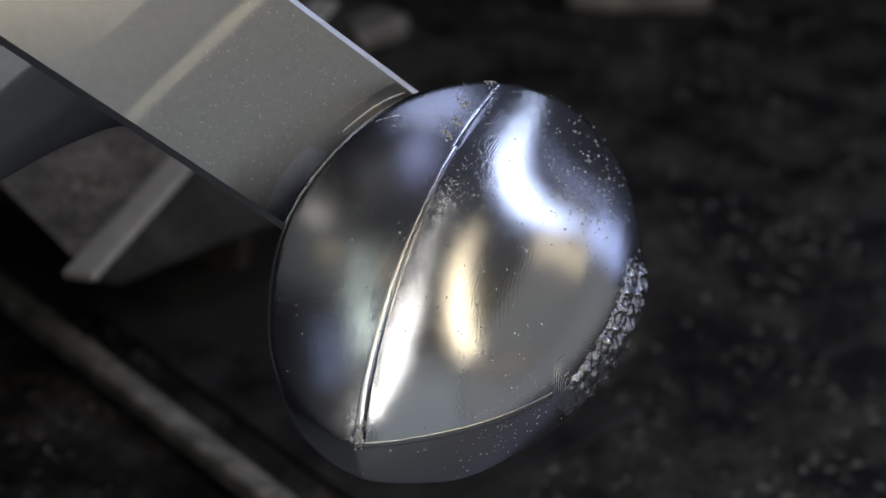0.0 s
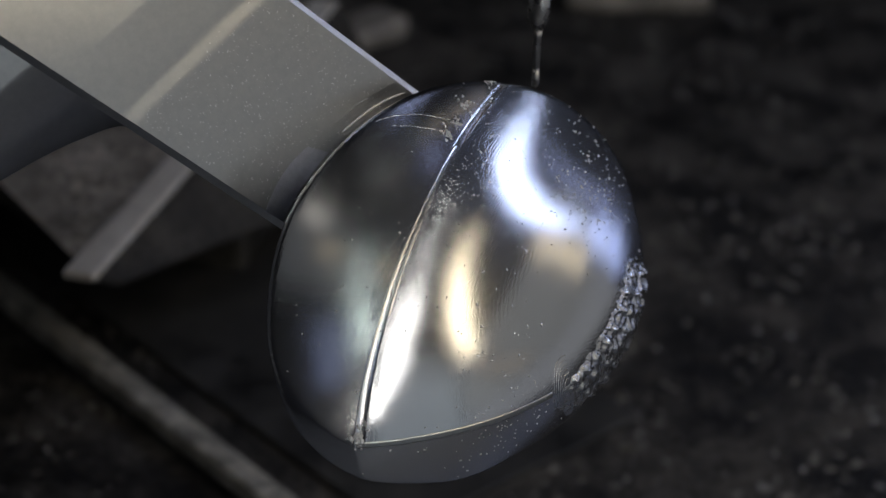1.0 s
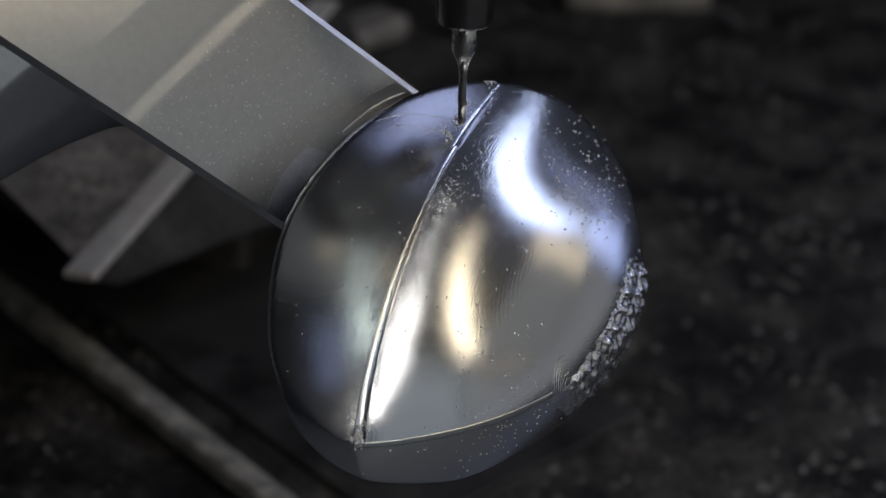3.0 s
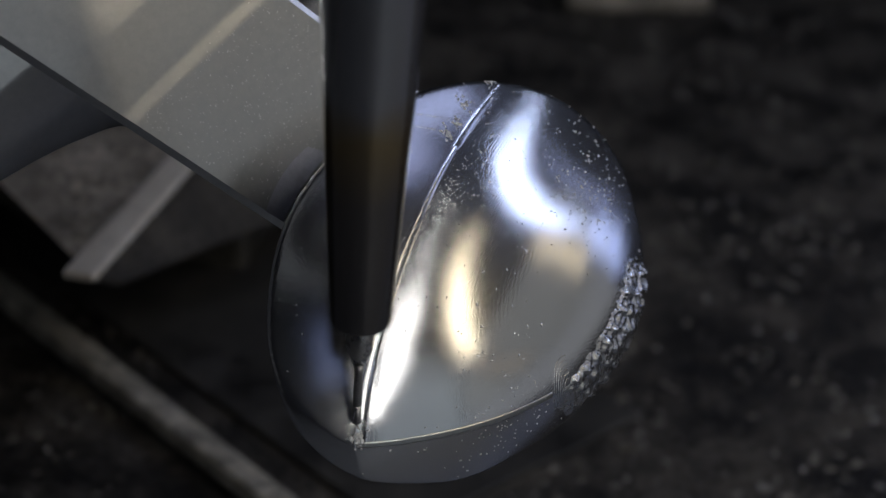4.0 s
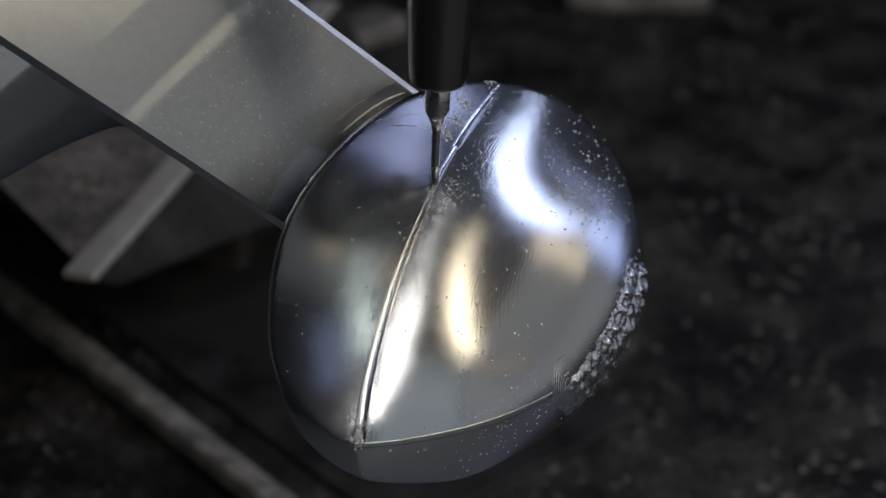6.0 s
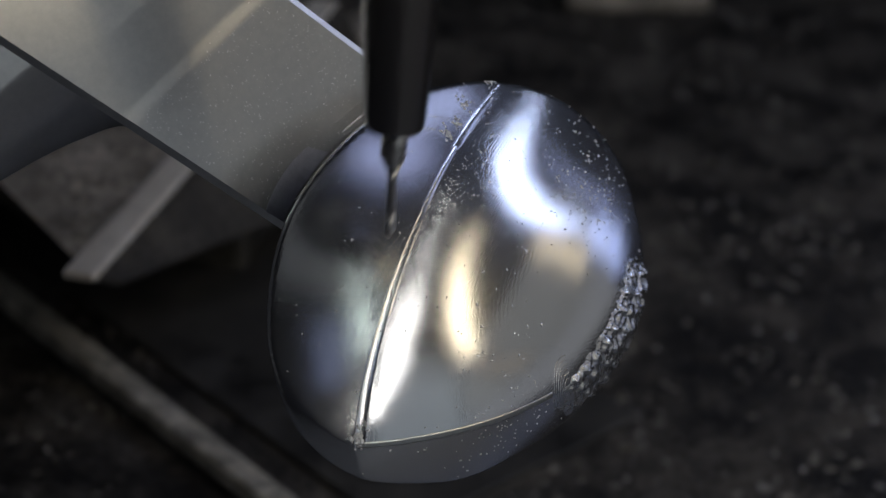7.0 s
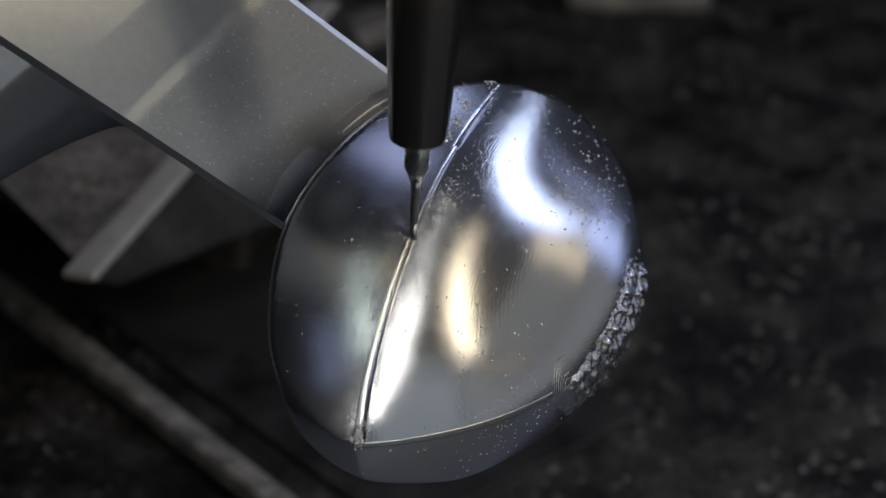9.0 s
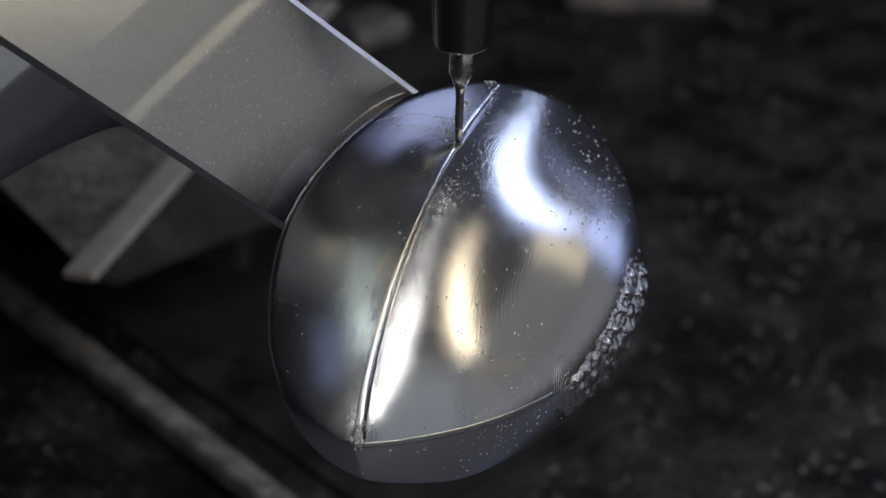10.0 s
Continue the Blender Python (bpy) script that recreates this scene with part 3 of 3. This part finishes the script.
def surroundings():
    # black sheet added to draw the dark gap beside the rail
    bar("gap_sheet", (-0.19, 0.372), (0.02, 0.132), 0.085, 0.002, -0.128, BLACK, "thin black sheet on the machine table, added to draw the dark gap", "cover", 0.0008)
    bar("table_rail", (-0.211, 0.304), (0.03, 0.028), 0.0075, 0.006, -0.122, RAIL, "worn grey steel rail on the machine table", "rail", 0.0015)
    clamp_arm()
    bar("stop_bar", (-0.066, 0.392), (-0.024, 0.440), 0.018, 0.010, -0.120, CAST, "worn grey stop bar on the machine table", "stop bar", 0.003)
    bar("stop_bar", (0.045, 0.480), (0.105, 0.482), 0.03, 0.010, -0.120, CAST, "worn grey stop bar on the machine table", "stop bar", 0.003)


def prism(verts):
    """A six-sided block from its lower and upper four corners, each going round."""
    bm = bmesh.new()
    v = [bm.verts.new(p) for p in verts]
    for f in ((0, 1, 2, 3), (7, 6, 5, 4), (0, 4, 5, 1), (1, 5, 6, 2), (2, 6, 7, 3), (3, 7, 4, 0)):
        bm.faces.new([v[i] for i in f])
    return bm


def clamp_arm():
    """A wedge-shaped clamp arm behind the stem, on a post."""
    top = tagged(new("clamp_arm"), "grey cast clamp arm with a bright worn edge", "clamp")
    top.matrix_world = pose(-0.0865, 0.122, -0.070, 0, 0, -14)
    bm = prism([(-0.012, 0.030, -0.010), (0.002, 0.012, -0.008), (0.030, 0.200, -0.055), (-0.200, 0.200, -0.055), (-0.015, 0.016, 0), (0, 0, 0), (0, 0.200, 0), (-0.220, 0.200, 0)])
    bmesh.ops.bevel(bm, geom=bm.edges[:], offset=0.0015, segments=2, affect="EDGES", profile=0.5)
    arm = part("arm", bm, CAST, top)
    arm.data.materials.append(SHADED_CAST)
    # faces that don't look up take the dark colour, as painted shade
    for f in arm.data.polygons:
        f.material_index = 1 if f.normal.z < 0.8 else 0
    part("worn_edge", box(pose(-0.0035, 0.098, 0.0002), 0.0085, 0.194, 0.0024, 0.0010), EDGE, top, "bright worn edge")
    part("post", box(pose(-0.03, 0.15, -0.0435), 0.05, 0.07, 0.033, 0.002), SHADED_CAST, top, "cast post")


def chips():
    """Fine cutting chips that lie on the head and the stem."""
    rng = random.Random(11)
    verts, faces = [], []

    def sliver(p, n, size, tall):
        u = n.orthogonal().normalized()
        u.rotate(Matrix.Rotation(rng.uniform(0, 6.28), 3, n))
        v = n.cross(u)
        k = len(verts)
        long, wide = size * rng.uniform(0.6, 1.6), size * rng.uniform(0.25, 0.6)
        lift = tall * rng.uniform(0.4, 1.3)
        for a, b, h in ((-long, -wide, -0.02), (-long * 0.8, wide, lift * 0.5), (0.1 * long, -wide * 1.2, lift), (0.2 * long, wide, lift * 0.6), (long, -wide * 0.2, lift * 0.2), (long * 0.9, wide * 0.7, -0.02)):
            verts.append((p + u * a + v * b + n * h) * MM)
        for f in ((0, 2, 1), (1, 2, 3), (2, 4, 3), (3, 4, 5), (0, 1, 5), (0, 5, 4), (0, 4, 2), (1, 3, 5)):
            faces.append(tuple(k + i for i in f))

    def scatter(centre, spread, count, size, tall):
        c = Vector(centre)
        for _ in range(count):
            q = c + Vector([rng.gauss(0, spread) for _ in range(3)])
            p, n, f = skin(toward(q))
            sliver(p, n, size * rng.uniform(0.5, 1.5), tall)

    scatter((14, 12, 17), 9.0, 140, 0.15, 0.14)
    scatter((26, 15, 11), 6.0, 150, 0.17, 0.14)
    scatter((24, 26, 14), 5.0, 70, 0.20, 0.22)
    scatter((2.8, 0.5, 17.0), 3.2, 60, 0.10, 0.09)
    scatter((6.0, 6.0, 18.0), 3.0, 60, 0.12, 0.11)
    scatter((0, -16, 9), 9.0, 90, 0.15, 0.12)
    scatter((10, -28, -14), 8.0, 130, 0.17, 0.13)
    scatter((-18, -20, 9), 10.0, 60, 0.14, 0.10)
    scatter((-14.9, -33.7, -9.6), 0.55, 34, 0.30, 0.35)
    for k in range(9):
        scatter((0.9 - 0.62 * k, 5.5 - 1.7 * k, 20.6 - 0.95 * k), 0.35, 3, 0.13, 0.13)
    for c in ((0.5, 16.5, 25.3), (-0.6, 12.0, 24.4), (-2.2, 8.5, 23.2), (4.8, 24.0, 25.0)):
        scatter(c, 0.55, 26, 0.21, 0.20)
    ax = (CORNER_C - CORNER_B).normalized()
    cr = (CORNER_A - CORNER_B) - ax * (CORNER_A - CORNER_B).dot(ax)
    n = ax.cross(cr).normalized()
    n = n if n.dot(Vector(EYE)) > 0 else -n
    for _ in range(900):
        a, b = rng.uniform(0.5, 32), rng.uniform(0.06, 0.94)
        sliver(CORNER_B + ax * (a - 7.4 * b) + cr * b, n, 0.085 * rng.uniform(0.4, 1.9), 0.08)
    tagged(mesh_object("aluminium_chips", verts, faces, CHIP, None, smooth=False), "tiny bright aluminium cutting chips lying on the workpiece", "chips", kind="stuff")


cabin()
# unseen lamps, their curves taken from the highlights on the head
highlight_lamp(ARC, 0.60, COOL, 6.5, "unseen cool white lamp, curved to fit the highlight on the head")
highlight_lamp(WARM_LINE, 0.60, WARM, 6.0, "unseen slim warm white lamp, shaped to fit a highlight on the head")
highlight_lamp(WHITE_LINE, 0.60, NEUTRAL, 9.0, "unseen slim white lamp, shaped to fit the streak on the head")
highlight_lamp(GREEN_LINE, 0.64, (0.86, 1.0, 0.93), 5.5, "unseen slim greenish-white lamp, shaped to fit a streak on the head")
# two faint strips, added only for dim bands in the head's reflections
highlight_lamp(DIM_LINE, 0.66, (0.56, 0.64, 1.0), 0.45, "faint bluish glowing strip, added unseen for a dim band on the head")
highlight_lamp(FOOT_LINE, 0.72, (1.0, 0.90, 0.76), 0.16, "faint warm glowing strip, added unseen for a warm band on the head")
for row in LAMPS:
    lamp(*row)
workpiece()
TOOL = cutter()
surroundings()
chips()


TIP = [
    (0.00, 15.57, 40.96, 87.24),
    (0.10, 15.57, 40.96, 57.24),
    (0.30, 15.57, 40.96, 13.59),
    (0.50, 14.83, 39.78, 14.49),
    (1.00, 13.03, 36.89, 19.62),
    (1.50, 9.49, 30.08, 23.02),
    (2.00, 6.77, 24.58, 24.89),
    (2.30, 4.69, 20.00, 25.35),
    (2.50, 3.15, 16.46, 25.10),
    (2.70, 1.75, 13.14, 24.58),
    (2.95, -0.07, 8.63, 23.11),
    (3.03, -0.07, 8.63, 25.11),
    (3.25, -14.90, -33.70, 18.30),
    (3.55, -14.80, -33.90, -3.71),
    (3.80, -15.22, -34.02, -6.03),
    (4.00, -15.00, -33.35, -6.60),
    (4.20, -14.04, -30.27, -3.27),
    (4.50, -12.62, -25.84, 1.11),
    (5.00, -10.17, -18.42, 7.92),
    (5.50, -6.73, -8.92, 14.12),
    (5.70, -5.67, -5.91, 16.33),
    (6.30, -2.36, 2.81, 20.80),
    (6.75, 0.63, 10.63, 24.66),
    (6.82, 0.99, 11.50, 24.79),
    (6.90, -4.30, -6.13, 24.30),
    (7.00, -10.68, -19.53, 18.74),
    (7.10, -14.17, -33.73, 18.30),
    (7.20, -14.90, -33.70, 15.31),
    (7.30, -15.20, -33.70, -2.33),
    (7.42, -15.15, -33.87, -6.76),
    (7.50, -14.90, -33.64, -7.41),
    (7.60, -14.69, -32.75, -7.29),
    (7.80, -13.73, -29.70, -3.82),
    (8.00, -12.99, -27.15, -0.62),
    (8.30, -11.15, -21.78, 3.79),
    (8.50, -10.08, -18.47, 6.53),
    (8.80, -8.41, -13.80, 10.24),
    (9.00, -7.29, -10.57, 12.76),
    (9.30, -5.24, -4.97, 16.17),
    (9.50, -3.89, -1.36, 18.23),
    (9.80, -1.71, 4.03, 19.93),
    (10.00, -0.47, 7.17, 21.13),
]


def table_chips():
    """Dull chips that litter the table and the clamp arm."""
    rng = random.Random(3)
    verts, faces = [], []

    def flake(x, y, z, size):
        k = len(verts)
        a = rng.uniform(0, 6.28)
        c, s = math.cos(a) * size, math.sin(a) * size
        h = size * rng.uniform(0.3, 0.9)
        for u, v, w in ((-1, -0.4, 0), (-0.8, 0.5, h * 0.6), (0.1, -0.5, h), (0.2, 0.4, h * 0.5), (1, -0.1, h * 0.3), (0.9, 0.4, 0)):
            verts.append((x + u * c - v * s, y + u * s + v * c, z + w))
        for f in ((0, 2, 1), (1, 2, 3), (2, 4, 3), (3, 4, 5), (0, 1, 5), (0, 5, 4), (0, 4, 2), (1, 3, 5)):
            faces.append(tuple(k + i for i in f))

    for _ in range(7000):
        x, y = rng.uniform(-0.02, 0.30), 0.02 + 0.46 * rng.random() ** 1.3
        if noise.noise(Vector((x * 22, y * 22, 0))) + rng.uniform(-0.5, 0.5) > 0.0:
            flake(x, y, -0.1302, rng.uniform(0.0005, 0.0020))
    for _ in range(1500):
        flake(rng.uniform(-0.27, -0.08), rng.uniform(0.0, 0.30), -0.1302, rng.uniform(0.0006, 0.0018))
    turn = pose(-0.0865, 0.122, -0.070, 0, 0, -14)
    for _ in range(520):
        k = rng.random()
        p = turn @ Vector((-0.008 - (0.006 + 0.130 * k) * rng.random(), 0.020 + 0.174 * k, 0))
        flake(p.x, p.y, p.z - 0.0001, rng.uniform(0.0005, 0.0016))
    for _ in range(300):
        k, side = rng.random(), rng.uniform(-0.003, 0.003)
        flake(-0.211 + 0.241 * k + 0.75 * side, 0.304 - 0.276 * k + 0.66 * side, -0.1221, rng.uniform(0.0003, 0.0010))
    tagged(mesh_object("table_chips", verts, faces, DULL_CHIP, None, smooth=False), "dull grey cutting chips strewn over the dark table", "chips", kind="stuff")


table_chips()


def motions():
    rows = []
    for t, x, y, z in TIP:
        tilt = 0.25 + 1.55 * max(0.0, min(1.0, (-x - 2.0) / 6.0))
        rows.append((t, pose(x * MM, y * MM, z * MM, 0, tilt, 0)))
    walk(TOOL, rows)


motions()
